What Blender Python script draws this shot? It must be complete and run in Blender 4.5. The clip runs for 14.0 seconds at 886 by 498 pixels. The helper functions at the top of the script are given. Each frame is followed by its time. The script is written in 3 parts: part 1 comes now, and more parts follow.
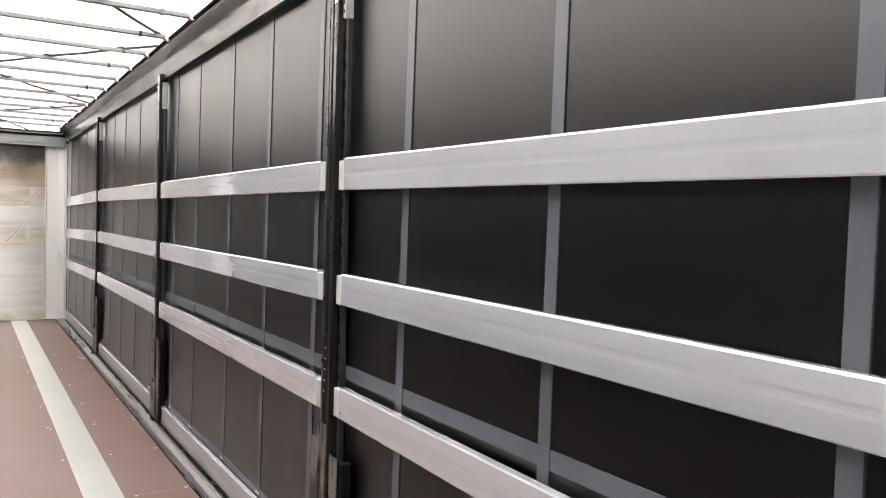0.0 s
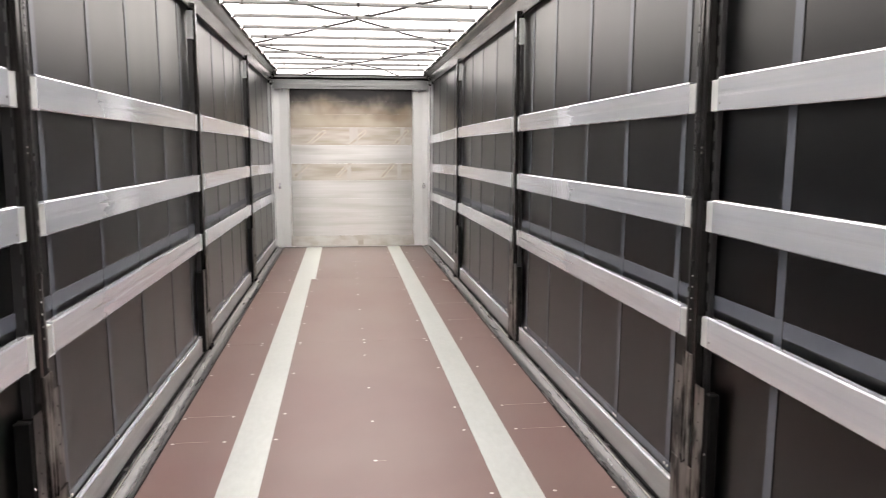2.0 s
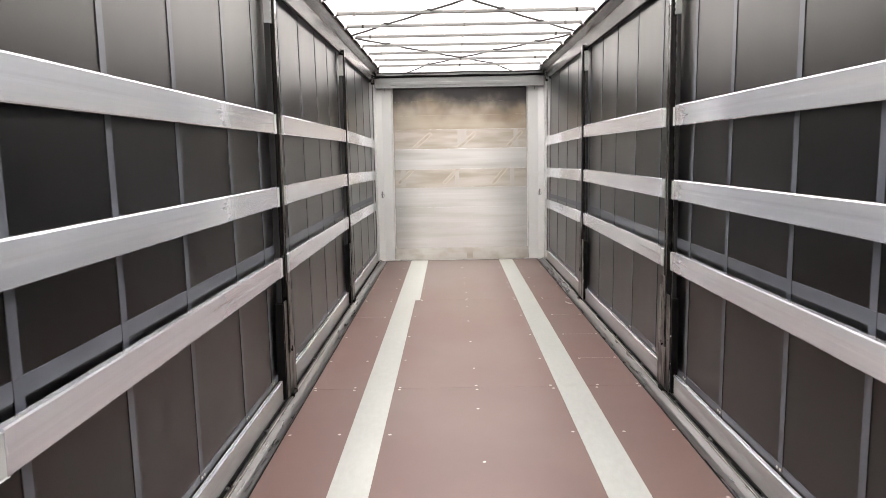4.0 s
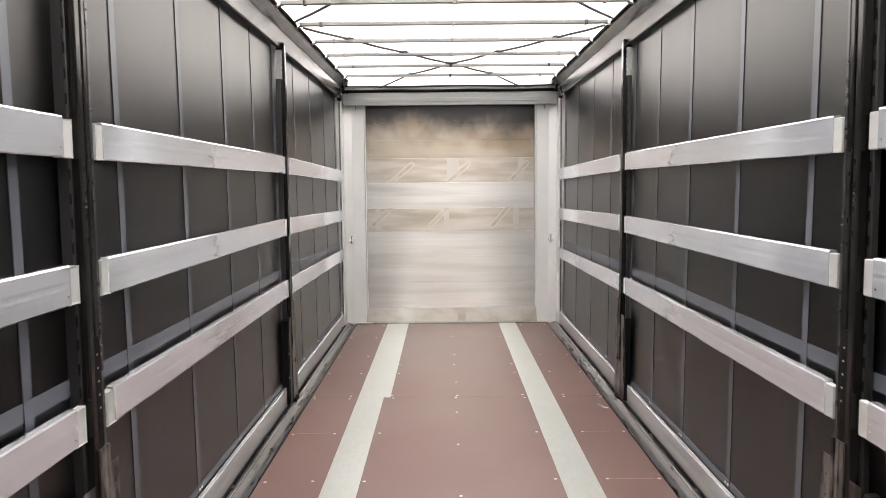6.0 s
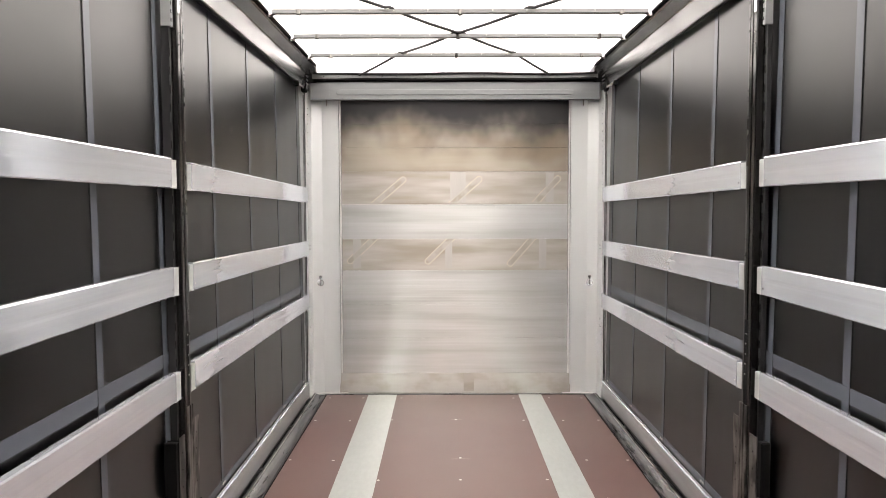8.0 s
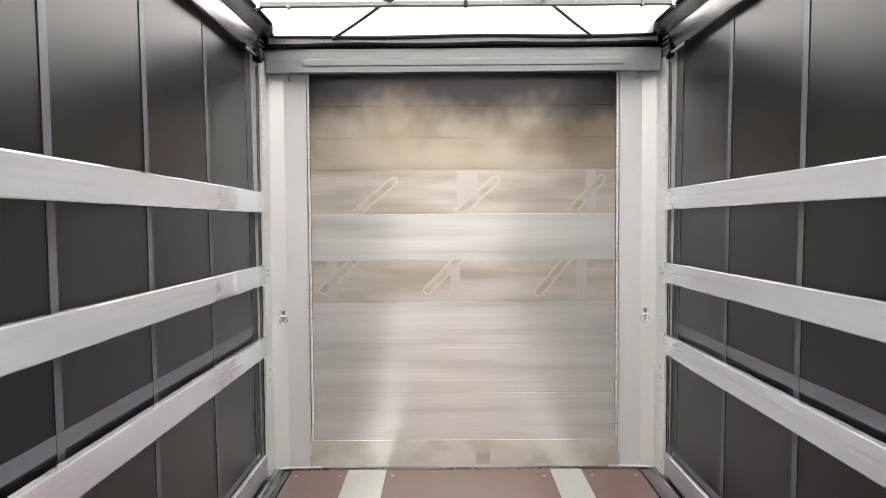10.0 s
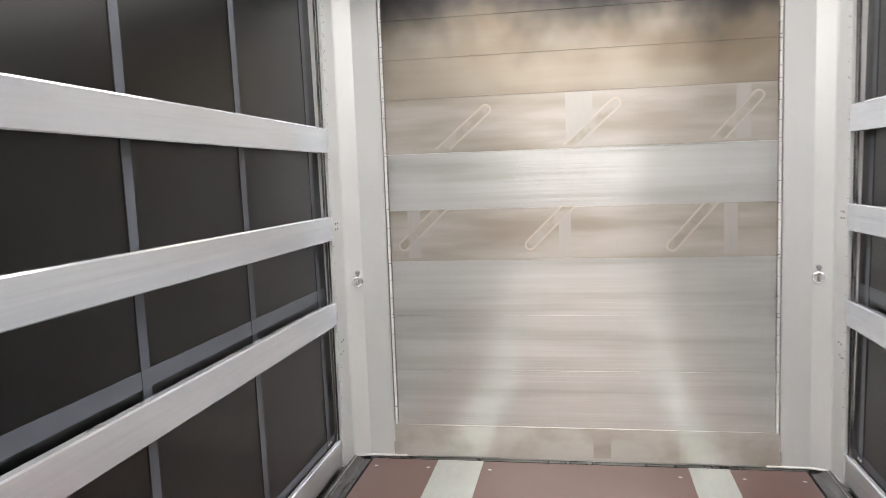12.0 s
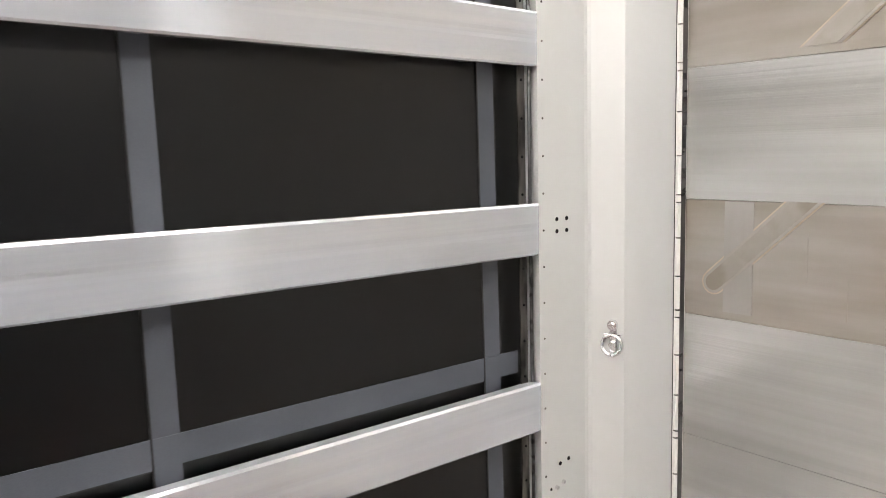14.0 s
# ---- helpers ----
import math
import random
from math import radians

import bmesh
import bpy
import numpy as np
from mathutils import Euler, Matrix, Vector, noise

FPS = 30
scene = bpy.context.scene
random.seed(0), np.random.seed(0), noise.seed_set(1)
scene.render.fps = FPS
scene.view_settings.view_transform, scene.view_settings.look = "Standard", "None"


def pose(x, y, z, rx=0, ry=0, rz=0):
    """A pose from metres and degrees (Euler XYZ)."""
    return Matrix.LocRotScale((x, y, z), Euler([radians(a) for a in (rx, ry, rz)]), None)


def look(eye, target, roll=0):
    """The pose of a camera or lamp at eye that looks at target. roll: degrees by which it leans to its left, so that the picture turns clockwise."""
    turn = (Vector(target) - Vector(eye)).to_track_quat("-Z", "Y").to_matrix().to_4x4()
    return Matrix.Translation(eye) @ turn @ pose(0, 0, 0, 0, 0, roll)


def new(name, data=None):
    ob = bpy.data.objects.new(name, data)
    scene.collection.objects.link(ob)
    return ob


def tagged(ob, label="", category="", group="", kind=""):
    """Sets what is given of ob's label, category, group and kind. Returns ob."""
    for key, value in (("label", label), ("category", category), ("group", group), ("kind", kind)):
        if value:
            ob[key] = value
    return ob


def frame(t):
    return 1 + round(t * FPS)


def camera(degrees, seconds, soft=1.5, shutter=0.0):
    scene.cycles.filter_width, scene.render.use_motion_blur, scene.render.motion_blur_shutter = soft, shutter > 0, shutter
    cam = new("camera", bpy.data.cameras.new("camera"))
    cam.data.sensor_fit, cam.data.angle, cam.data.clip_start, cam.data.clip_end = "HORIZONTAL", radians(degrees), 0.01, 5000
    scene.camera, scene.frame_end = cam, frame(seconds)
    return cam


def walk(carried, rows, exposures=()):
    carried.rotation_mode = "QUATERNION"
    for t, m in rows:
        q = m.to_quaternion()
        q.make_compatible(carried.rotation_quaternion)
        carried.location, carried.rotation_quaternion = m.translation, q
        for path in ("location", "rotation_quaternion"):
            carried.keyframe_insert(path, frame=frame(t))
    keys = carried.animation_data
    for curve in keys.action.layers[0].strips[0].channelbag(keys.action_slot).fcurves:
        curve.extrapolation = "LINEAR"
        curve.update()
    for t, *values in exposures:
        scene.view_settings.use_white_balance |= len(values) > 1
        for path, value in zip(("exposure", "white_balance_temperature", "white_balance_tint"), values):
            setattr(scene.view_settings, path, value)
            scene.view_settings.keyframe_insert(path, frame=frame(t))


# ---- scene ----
cam = camera(60.0, 14.0, soft=0.65, shutter=0.15)
PATH = [
    (0, (-0.026, 1.287, 1.62), (1.033, 2.982, 1.547), 1.59),
    (0.5, (-0.011, 1.304, 1.608), (1.113, 2.95, 1.452), 2.11),
    (1, (-0.019, 1.303, 1.611), (1.04, 2.988, 1.409), 1.89),
    (1.5, (-0.057, 1.303, 1.613), (0.667, 3.152, 1.377), 0.9),
    (2, (-0.145, 1.314, 1.589), (0.109, 3.282, 1.332), 0.01),
    (2.5, (-0.175, 1.35, 1.587), (-0.151, 3.331, 1.314), -0.97),
    (3, (-0.164, 1.592, 1.566), (-0.187, 3.573, 1.294), -1.24),
    (5.5, (-0.108, 4.377, 1.633), (-0.118, 6.369, 1.453), -0.63),
    (6, (-0.083, 4.976, 1.637), (-0.086, 6.969, 1.47), -0.55),
    (6.5, (-0.085, 5.559, 1.634), (-0.092, 7.553, 1.483), -0.4),
    (7, (-0.071, 6.144, 1.628), (-0.078, 8.14, 1.489), -0.34),
    (7.5, (-0.072, 6.745, 1.63), (-0.08, 8.741, 1.504), -0.26),
    (8, (-0.104, 7.329, 1.657), (-0.104, 9.326, 1.543), -0.12),
    (10.5, (-0.126, 9.187, 1.683), (-0.14, 11.185, 1.584), -0.63),
    (11, (-0.14, 9.236, 1.676), (-0.196, 11.232, 1.557), -0.97),
    (11.5, (-0.067, 9.483, 1.617), (-0.168, 11.475, 1.469), -1.68),
    (12, (0.031, 9.999, 1.599), (-0.325, 11.955, 1.382), -2.11),
    (12.5, (0.067, 10.574, 1.6), (-0.562, 12.459, 1.378), -1.74),
    (13, (0.139, 11.191, 1.557), (-0.820, 12.938, 1.379), -0.94),
    (13.5, (0.108, 11.79, 1.515), (-1.174, 13.308, 1.284), -1.13),
    (14, (0.045, 12.441, 1.497), (-1.492, 13.694, 1.235), -1.58),
]
walk(cam, [(t, look(eye, target, roll)) for t, eye, target, roll in PATH], exposures=[(0.0, 2.92, 7050, 15), (0.6, 3.15, 7150, 16), (1.1, 3.10, 7200, 16), (1.6, 2.84, 7100, 16), (2.4, 2.86, 6950, 15), (8.0, 2.88, 7050, 15), (12.0, 2.86, 6800, 13), (13.0, 2.88, 6800, 12), (14.0, 3.15, 7100, 14)])

# ---- daylight: bright overcast sky over a translucent roof ----
world = bpy.data.worlds.new("sky")
scene.world = world
world.use_nodes = True
wn, wl = world.node_tree.nodes, world.node_tree.links
sky = wn.new("ShaderNodeTexSky")
sky.sky_type, sky.sun_disc = "NISHITA", False
sky.sun_elevation, sky.sun_rotation = radians(52), radians(120)
sky.air_density, sky.dust_density, sky.ozone_density = 1.0, 4.0, 1.0
soften = wn.new("ShaderNodeHueSaturation")
soften.inputs["Saturation"].default_value = 0.25
wl.new(sky.outputs[0], soften.inputs["Color"])
wl.new(soften.outputs[0], wn["Background"].inputs["Color"])
wn["Background"].inputs["Strength"].default_value = 0.15
sun = new("sun", bpy.data.lights.new("sun", "SUN"))
sun.data.energy, sun.data.angle, sun.data.color = 1.5, radians(25), (1.0, 0.97, 0.92)
sun.matrix_world = look((6, -3.5, 9), (0, 0, 0))


# ---- materials ----
def surface(name, dark, light, rough=(0.4, 0.5), metal=0.0, stretch=(1, 1, 1), grain=40.0, blotch=2.0,
            bump=0.1, mix=0.5, piece=0.0, spec=0.5, stain_sheen=None, stain_sheen_amount=0.0, stain_sheen_scale=1.5, coat=0.0, drawn=0.0,
            stain_sheen_detail=3.0, stain_sheen_stretch=(1, 1, 1.4), stain_sheen_edge=(0.3, 0.65), detail=4.0, top_dark=None):
    """Two scales of noise between two colours, with uneven gloss, fine relief and optional stains or painted sheen."""
    m = bpy.data.materials.new(name)
    m.use_nodes = True
    n, l = m.node_tree.nodes, m.node_tree.links
    b = n["Principled BSDF"]
    geo = n.new("ShaderNodeNewGeometry")
    mp = n.new("ShaderNodeMapping")
    mp.inputs["Scale"].default_value = stretch
    l.new(geo.outputs["Position"], mp.inputs["Vector"])
    fine = n.new("ShaderNodeTexNoise")
    fine.inputs["Scale"].default_value, fine.inputs["Detail"].default_value = grain, 5.0
    broad = n.new("ShaderNodeTexNoise")
    broad.inputs["Scale"].default_value, broad.inputs["Detail"].default_value = blotch, detail
    l.new(mp.outputs[0], fine.inputs["Vector"])
    l.new(mp.outputs[0], broad.inputs["Vector"])
    add = n.new("ShaderNodeMix")
    add.data_type = "FLOAT"
    add.inputs["Factor"].default_value = mix
    l.new(fine.outputs["Fac"], add.inputs["A"])
    l.new(broad.outputs["Fac"], add.inputs["B"])
    last = add.outputs["Result"]
    if piece:
        info = n.new("ShaderNodeObjectInfo")
        shift = n.new("ShaderNodeMath")
        shift.operation = "MULTIPLY_ADD"
        shift.inputs[1].default_value = piece
        l.new(info.outputs["Random"], shift.inputs[0])
        l.new(last, shift.inputs[2])
        last = shift.outputs[0]
    ramp = n.new("ShaderNodeValToRGB")
    ramp.color_ramp.elements[0].position, ramp.color_ramp.elements[1].position = 0.3, 0.7
    ramp.color_ramp.elements[0].color, ramp.color_ramp.elements[1].color = (*dark, 1), (*light, 1)
    l.new(last, ramp.inputs["Fac"])
    colour = ramp.outputs["Color"]
    if stain_sheen:
        cloud = n.new("ShaderNodeTexNoise")
        cloud.inputs["Scale"].default_value, cloud.inputs["Detail"].default_value = stain_sheen_scale, stain_sheen_detail
        soft = n.new("ShaderNodeMapping")
        soft.inputs["Scale"].default_value = stain_sheen_stretch
        l.new(geo.outputs["Position"], soft.inputs["Vector"])
        l.new(soft.outputs[0], cloud.inputs["Vector"])
        amount = n.new("ShaderNodeMapRange")
        amount.interpolation_type = "SMOOTHSTEP"
        amount.inputs["From Min"].default_value, amount.inputs["From Max"].default_value = stain_sheen_edge
        amount.inputs["To Max"].default_value = stain_sheen_amount
        l.new(cloud.outputs["Fac"], amount.inputs["Value"])
        over = n.new("ShaderNodeMix")
        over.data_type = "RGBA"
        over.inputs["B"].default_value = (*stain_sheen, 1)
        l.new(amount.outputs[0], over.inputs["Factor"])
        l.new(colour, over.inputs["A"])
        colour = over.outputs["Result"]
    if top_dark:
        # uneven dark tone that deepens towards the bulkhead's top edge, with lobes of uneven depth
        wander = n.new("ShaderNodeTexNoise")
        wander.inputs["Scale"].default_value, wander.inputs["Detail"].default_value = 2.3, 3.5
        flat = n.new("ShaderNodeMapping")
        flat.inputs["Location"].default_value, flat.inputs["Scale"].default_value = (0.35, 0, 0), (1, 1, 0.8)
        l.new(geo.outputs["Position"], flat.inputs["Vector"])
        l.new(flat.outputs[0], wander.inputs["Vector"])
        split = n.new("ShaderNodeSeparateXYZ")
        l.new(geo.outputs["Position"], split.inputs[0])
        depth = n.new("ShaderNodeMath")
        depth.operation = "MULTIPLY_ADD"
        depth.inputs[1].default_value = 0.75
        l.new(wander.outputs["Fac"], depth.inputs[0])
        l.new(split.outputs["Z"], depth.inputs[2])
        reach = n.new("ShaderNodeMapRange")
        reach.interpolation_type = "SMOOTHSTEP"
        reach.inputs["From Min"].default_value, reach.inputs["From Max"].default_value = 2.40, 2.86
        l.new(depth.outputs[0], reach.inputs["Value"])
        darkened = n.new("ShaderNodeMix")
        darkened.data_type = "RGBA"
        darkened.inputs["B"].default_value = (*top_dark, 1)
        l.new(reach.outputs[0], darkened.inputs["Factor"])
        l.new(colour, darkened.inputs["A"])
        colour = darkened.outputs["Result"]
    l.new(colour, b.inputs["Base Color"])
    gloss = n.new("ShaderNodeMapRange")
    gloss.inputs["To Min"].default_value, gloss.inputs["To Max"].default_value = rough
    l.new(add.outputs["Result"], gloss.inputs["Value"])
    l.new(gloss.outputs[0], b.inputs["Roughness"])
    relief = n.new("ShaderNodeBump")
    relief.inputs["Strength"].default_value, relief.inputs["Distance"].default_value = bump, 0.002
    l.new(add.outputs["Result"], relief.inputs["Height"])
    l.new(relief.outputs[0], b.inputs["Normal"])
    b.inputs["Metallic"].default_value = metal
    b.inputs["Specular IOR Level"].default_value = spec
    b.inputs["Coat Weight"].default_value = coat
    if drawn:
        # drawn or rolled metal: level grain spreads reflections upright
        up = n.new("ShaderNodeCombineXYZ")
        up.inputs["Z"].default_value = 1.0
        l.new(up.outputs[0], b.inputs["Tangent"])
        b.inputs["Anisotropic"].default_value = drawn
    return m


# bluish streaks paint the sheen of reflected sky into the metal's colour
SLAT = surface("brushed_aluminium", (0.705, 0.745, 0.812), (0.820, 0.842, 0.880), (0.11, 0.15), 0.66, (1, 0.03, 1), 90, 16, 0.015, mix=0.55, drawn=0.85, detail=2.0,
               stain_sheen=(0.690, 0.735, 0.820), stain_sheen_amount=0.5, stain_sheen_scale=3.0, stain_sheen_stretch=(1, 0.10, 5.0), stain_sheen_detail=1.0, stain_sheen_edge=(0.35, 0.7))
RAVE = surface("dull_aluminium", (0.410, 0.412, 0.416), (0.515, 0.517, 0.520), (0.30, 0.42), 0.45, (1, 0.03, 1), 60, 8, 0.05, mix=0.6, detail=2.0)
PLANK = surface("plank_aluminium", (0.800, 0.806, 0.782), (0.900, 0.908, 0.885), (0.13, 0.165), 0.66, (0.010, 1, 1), 60, 8, 0.8, mix=0.35,
                stain_sheen=(0.540, 0.534, 0.510), stain_sheen_amount=0.55, stain_sheen_scale=3.0, stain_sheen_stretch=(0.25, 1, 3.2), stain_sheen_detail=3.0, drawn=0.85, stain_sheen_edge=(0.36, 0.76))
PLANK_TAN = surface("tarnished_aluminium", (0.640, 0.604, 0.550), (0.725, 0.700, 0.658), (0.17, 0.23), 0.6, (0.10, 1, 1), 30, 6, 0.15, mix=0.6,
                    stain_sheen=(0.440, 0.380, 0.305), stain_sheen_amount=0.85, stain_sheen_scale=3.2, drawn=0.75, stain_sheen_detail=3.5, stain_sheen_stretch=(0.35, 1, 2.6), stain_sheen_edge=(0.34, 0.72), detail=1.0)
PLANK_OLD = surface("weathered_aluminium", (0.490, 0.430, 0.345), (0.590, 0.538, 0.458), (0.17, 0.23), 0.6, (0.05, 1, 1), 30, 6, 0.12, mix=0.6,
                    stain_sheen=(0.350, 0.278, 0.196), stain_sheen_amount=0.8, stain_sheen_scale=2.0, drawn=0.7, stain_sheen_detail=2.5, stain_sheen_stretch=(0.8, 1, 1.3), stain_sheen_edge=(0.36, 0.70), detail=1.0,
                    top_dark=(0.062, 0.060, 0.062))
KICK = surface("dull_kick_plate", (0.700, 0.695, 0.645), (0.780, 0.775, 0.730), (0.14, 0.18), 0.56, (0.15, 1, 1), 40, 6, 0.08, mix=0.6,
               stain_sheen=(0.430, 0.390, 0.315), stain_sheen_amount=0.6, stain_sheen_scale=4.0, stain_sheen_detail=3.0, stain_sheen_edge=(0.40, 0.74), drawn=0.6, detail=1.0)
SCAR = surface("glue_residue", (0.585, 0.550, 0.492), (0.665, 0.634, 0.580), (0.20, 0.26), 0.6, grain=40, blotch=8, bump=0.15, drawn=0.6, stain_sheen=(0.470, 0.405, 0.325), stain_sheen_amount=0.7, stain_sheen_scale=14.0, stain_sheen_stretch=(1, 1, 1), stain_sheen_edge=(0.42, 0.68))
SCAR_RIM = surface("glue_edge", (0.640, 0.606, 0.548), (0.725, 0.695, 0.642), (0.20, 0.26), 0.6, grain=60, blotch=14, bump=0.2, drawn=0.6)
SCAR_LINE = surface("glue_groove", (0.270, 0.215, 0.150), (0.390, 0.338, 0.268), (0.28, 0.36), 0.55, grain=40, blotch=12)
PATCH = surface("tape_shadow", (0.600, 0.578, 0.540), (0.668, 0.648, 0.612), (0.20, 0.26), 0.6, (1, 1, 0.1), 60, 8, 0.0, drawn=0.6)
POST = surface("grey_painted_steel", (0.655, 0.672, 0.668), (0.718, 0.735, 0.728), (0.34, 0.40), 0.38, (1, 1, 0.3), 3, 1.2, 0.0, mix=0.6, detail=1.0)
HEADER = surface("grey_header_paint", (0.190, 0.199, 0.202), (0.232, 0.242, 0.243), (0.30, 0.42), 0.3, (0.06, 1, 1), 30, 3, 0.04)
# pale mottling paints the rail's broken bright reflections into its colour
RAIL = surface("mill_aluminium_rail", (0.30, 0.30, 0.305), (0.42, 0.42, 0.415), (0.18, 0.28), 0.92, (1, 0.30, 1.6), 9, 3, 0.35, mix=0.3, stain_sheen=(0.64, 0.64, 0.63), stain_sheen_amount=0.5, stain_sheen_scale=4.0,
               stain_sheen_stretch=(1, 0.7, 3.0), stain_sheen_detail=1.5, stain_sheen_edge=(0.42, 0.66))
PLY = surface("phenolic_plywood", (0.101, 0.053, 0.047), (0.142, 0.078, 0.069), (0.34, 0.52), 0.0, (1, 0.5, 1), 160, 1.3, 0.15,
              mix=0.45, piece=0.2, stain_sheen=(0.154, 0.104, 0.089), stain_sheen_amount=0.55, stain_sheen_scale=0.9)
ZINC = surface("galvanised_plate", (0.445, 0.475, 0.457), (0.535, 0.565, 0.545), (0.26, 0.36), 0.55, (1, 0.35, 1), 35, 3, 0.06)
CHANNEL = surface("grey_steel_channel", (0.060, 0.060, 0.062), (0.115, 0.115, 0.116), (0.22, 0.34), 0.6, (1, 0.1, 1), 40, 4, 0.1)
SCREW = surface("bright_screw", (0.525, 0.495, 0.450), (0.637, 0.615, 0.585), (0.28, 0.4), 0.9, grain=200)
SCRATCH = surface("pale_scratch", (0.338, 0.270, 0.247), (0.413, 0.345, 0.323), (0.5, 0.6), grain=200)
STRAP = surface("grey_webbing", (0.066, 0.076, 0.093), (0.092, 0.104, 0.123), (0.34, 0.42), 0.0, (1, 1, 1), 500, 6, 0.1, spec=0.5)
HEM = surface("black_pvc_hem", (0.008, 0.008, 0.009), (0.016, 0.016, 0.017), (0.35, 0.5), 0.0, grain=300)
LACQUER = surface("black_lacquer", (0.006, 0.0057, 0.0054), (0.026, 0.0245, 0.0235), (0.12, 0.20), 0.4, (1, 1, 0.08), 60, 7, 0.05, spec=0.6,
                  stain_sheen=(0.008, 0.008, 0.008), stain_sheen_amount=0.85, stain_sheen_scale=9.0, stain_sheen_stretch=(1, 1, 0.12), stain_sheen_edge=(0.40, 0.66))
FOOT = surface("dark_bare_steel", (0.083, 0.078, 0.073), (0.330, 0.318, 0.297), (0.28, 0.40), 0.85, (1, 1, 0.12), 40, 9, 0.1,
               stain_sheen=(0.010, 0.009, 0.008), stain_sheen_amount=0.95, stain_sheen_scale=16, stain_sheen_stretch=(1, 1, 0.35), stain_sheen_edge=(0.42, 0.62))
BLACK = surface("black_rubber", (0.003, 0.003, 0.003), (0.006, 0.006, 0.006), (0.5, 0.7), grain=120, spec=0.08)
CHROME = surface("zinc_plated", (0.70, 0.70, 0.71), (0.85, 0.85, 0.85), (0.15, 0.26), 1.0, grain=90)
BAR = surface("roof_bar_aluminium", (0.165, 0.169, 0.165), (0.235, 0.239, 0.235), (0.35, 0.5), 0.5, (0.05, 1, 1), 60, 5, 0.08)
CLIP = surface("grey_plastic_clip", (0.300, 0.300, 0.285), (0.413, 0.413, 0.390), (0.4, 0.5), grain=90)
CORD = surface("grey_elastic_cord", (0.012, 0.012, 0.012), (0.025, 0.025, 0.025), (0.6, 0.8), grain=300)
YARD = surface("concrete_yard", (0.26, 0.254, 0.243), (0.34, 0.336, 0.324), (0.75, 0.9), grain=60, blotch=0.4, bump=0.4)
CAP = surface("grey_end_cap", (0.365, 0.385, 0.382), (0.430, 0.448, 0.442), (0.38, 0.48), 0.1, grain=30, blotch=6, bump=0.05)
SEALANT = surface("pale_sealant", (0.680, 0.680, 0.655), (0.770, 0.770, 0.745), (0.4, 0.6), grain=120)


def roof_fabric():
    """White coated fabric that lets part of the daylight through."""
    m = bpy.data.materials.new("translucent_roof_fabric")
    m.use_nodes = True
    n, l = m.node_tree.nodes, m.node_tree.links
    out = n["Material Output"]
    n.remove(n["Principled BSDF"])
    geo = n.new("ShaderNodeNewGeometry")
    tex = n.new("ShaderNodeTexNoise")
    tex.inputs["Scale"].default_value, tex.inputs["Detail"].default_value = 1.5, 4.0
    l.new(geo.outputs["Position"], tex.inputs["Vector"])
    ramp = n.new("ShaderNodeValToRGB")
    ramp.color_ramp.elements[0].color, ramp.color_ramp.elements[1].color = (0.80, 0.80, 0.79, 1), (0.88, 0.88, 0.87, 1)
    l.new(tex.outputs["Fac"], ramp.inputs["Fac"])
    t, d, mix = n.new("ShaderNodeBsdfTranslucent"), n.new("ShaderNodeBsdfDiffuse"), n.new("ShaderNodeMixShader")
    mix.inputs["Fac"].default_value = 0.35
    l.new(ramp.outputs["Color"], t.inputs["Color"])
    l.new(ramp.outputs["Color"], d.inputs["Color"])
    l.new(t.outputs[0], mix.inputs[1])
    l.new(d.outputs[0], mix.inputs[2])
    gloss, sheen, coated = n.new("ShaderNodeBsdfGlossy"), n.new("ShaderNodeFresnel"), n.new("ShaderNodeMixShader")
    gloss.inputs["Roughness"].default_value, sheen.inputs["IOR"].default_value = 0.25, 1.28
    l.new(sheen.outputs[0], coated.inputs[0])
    l.new(mix.outputs[0], coated.inputs[1])
    l.new(gloss.outputs[0], coated.inputs[2])
    l.new(coated.outputs[0], out.inputs["Surface"])
    return m


ROOF = roof_fabric()


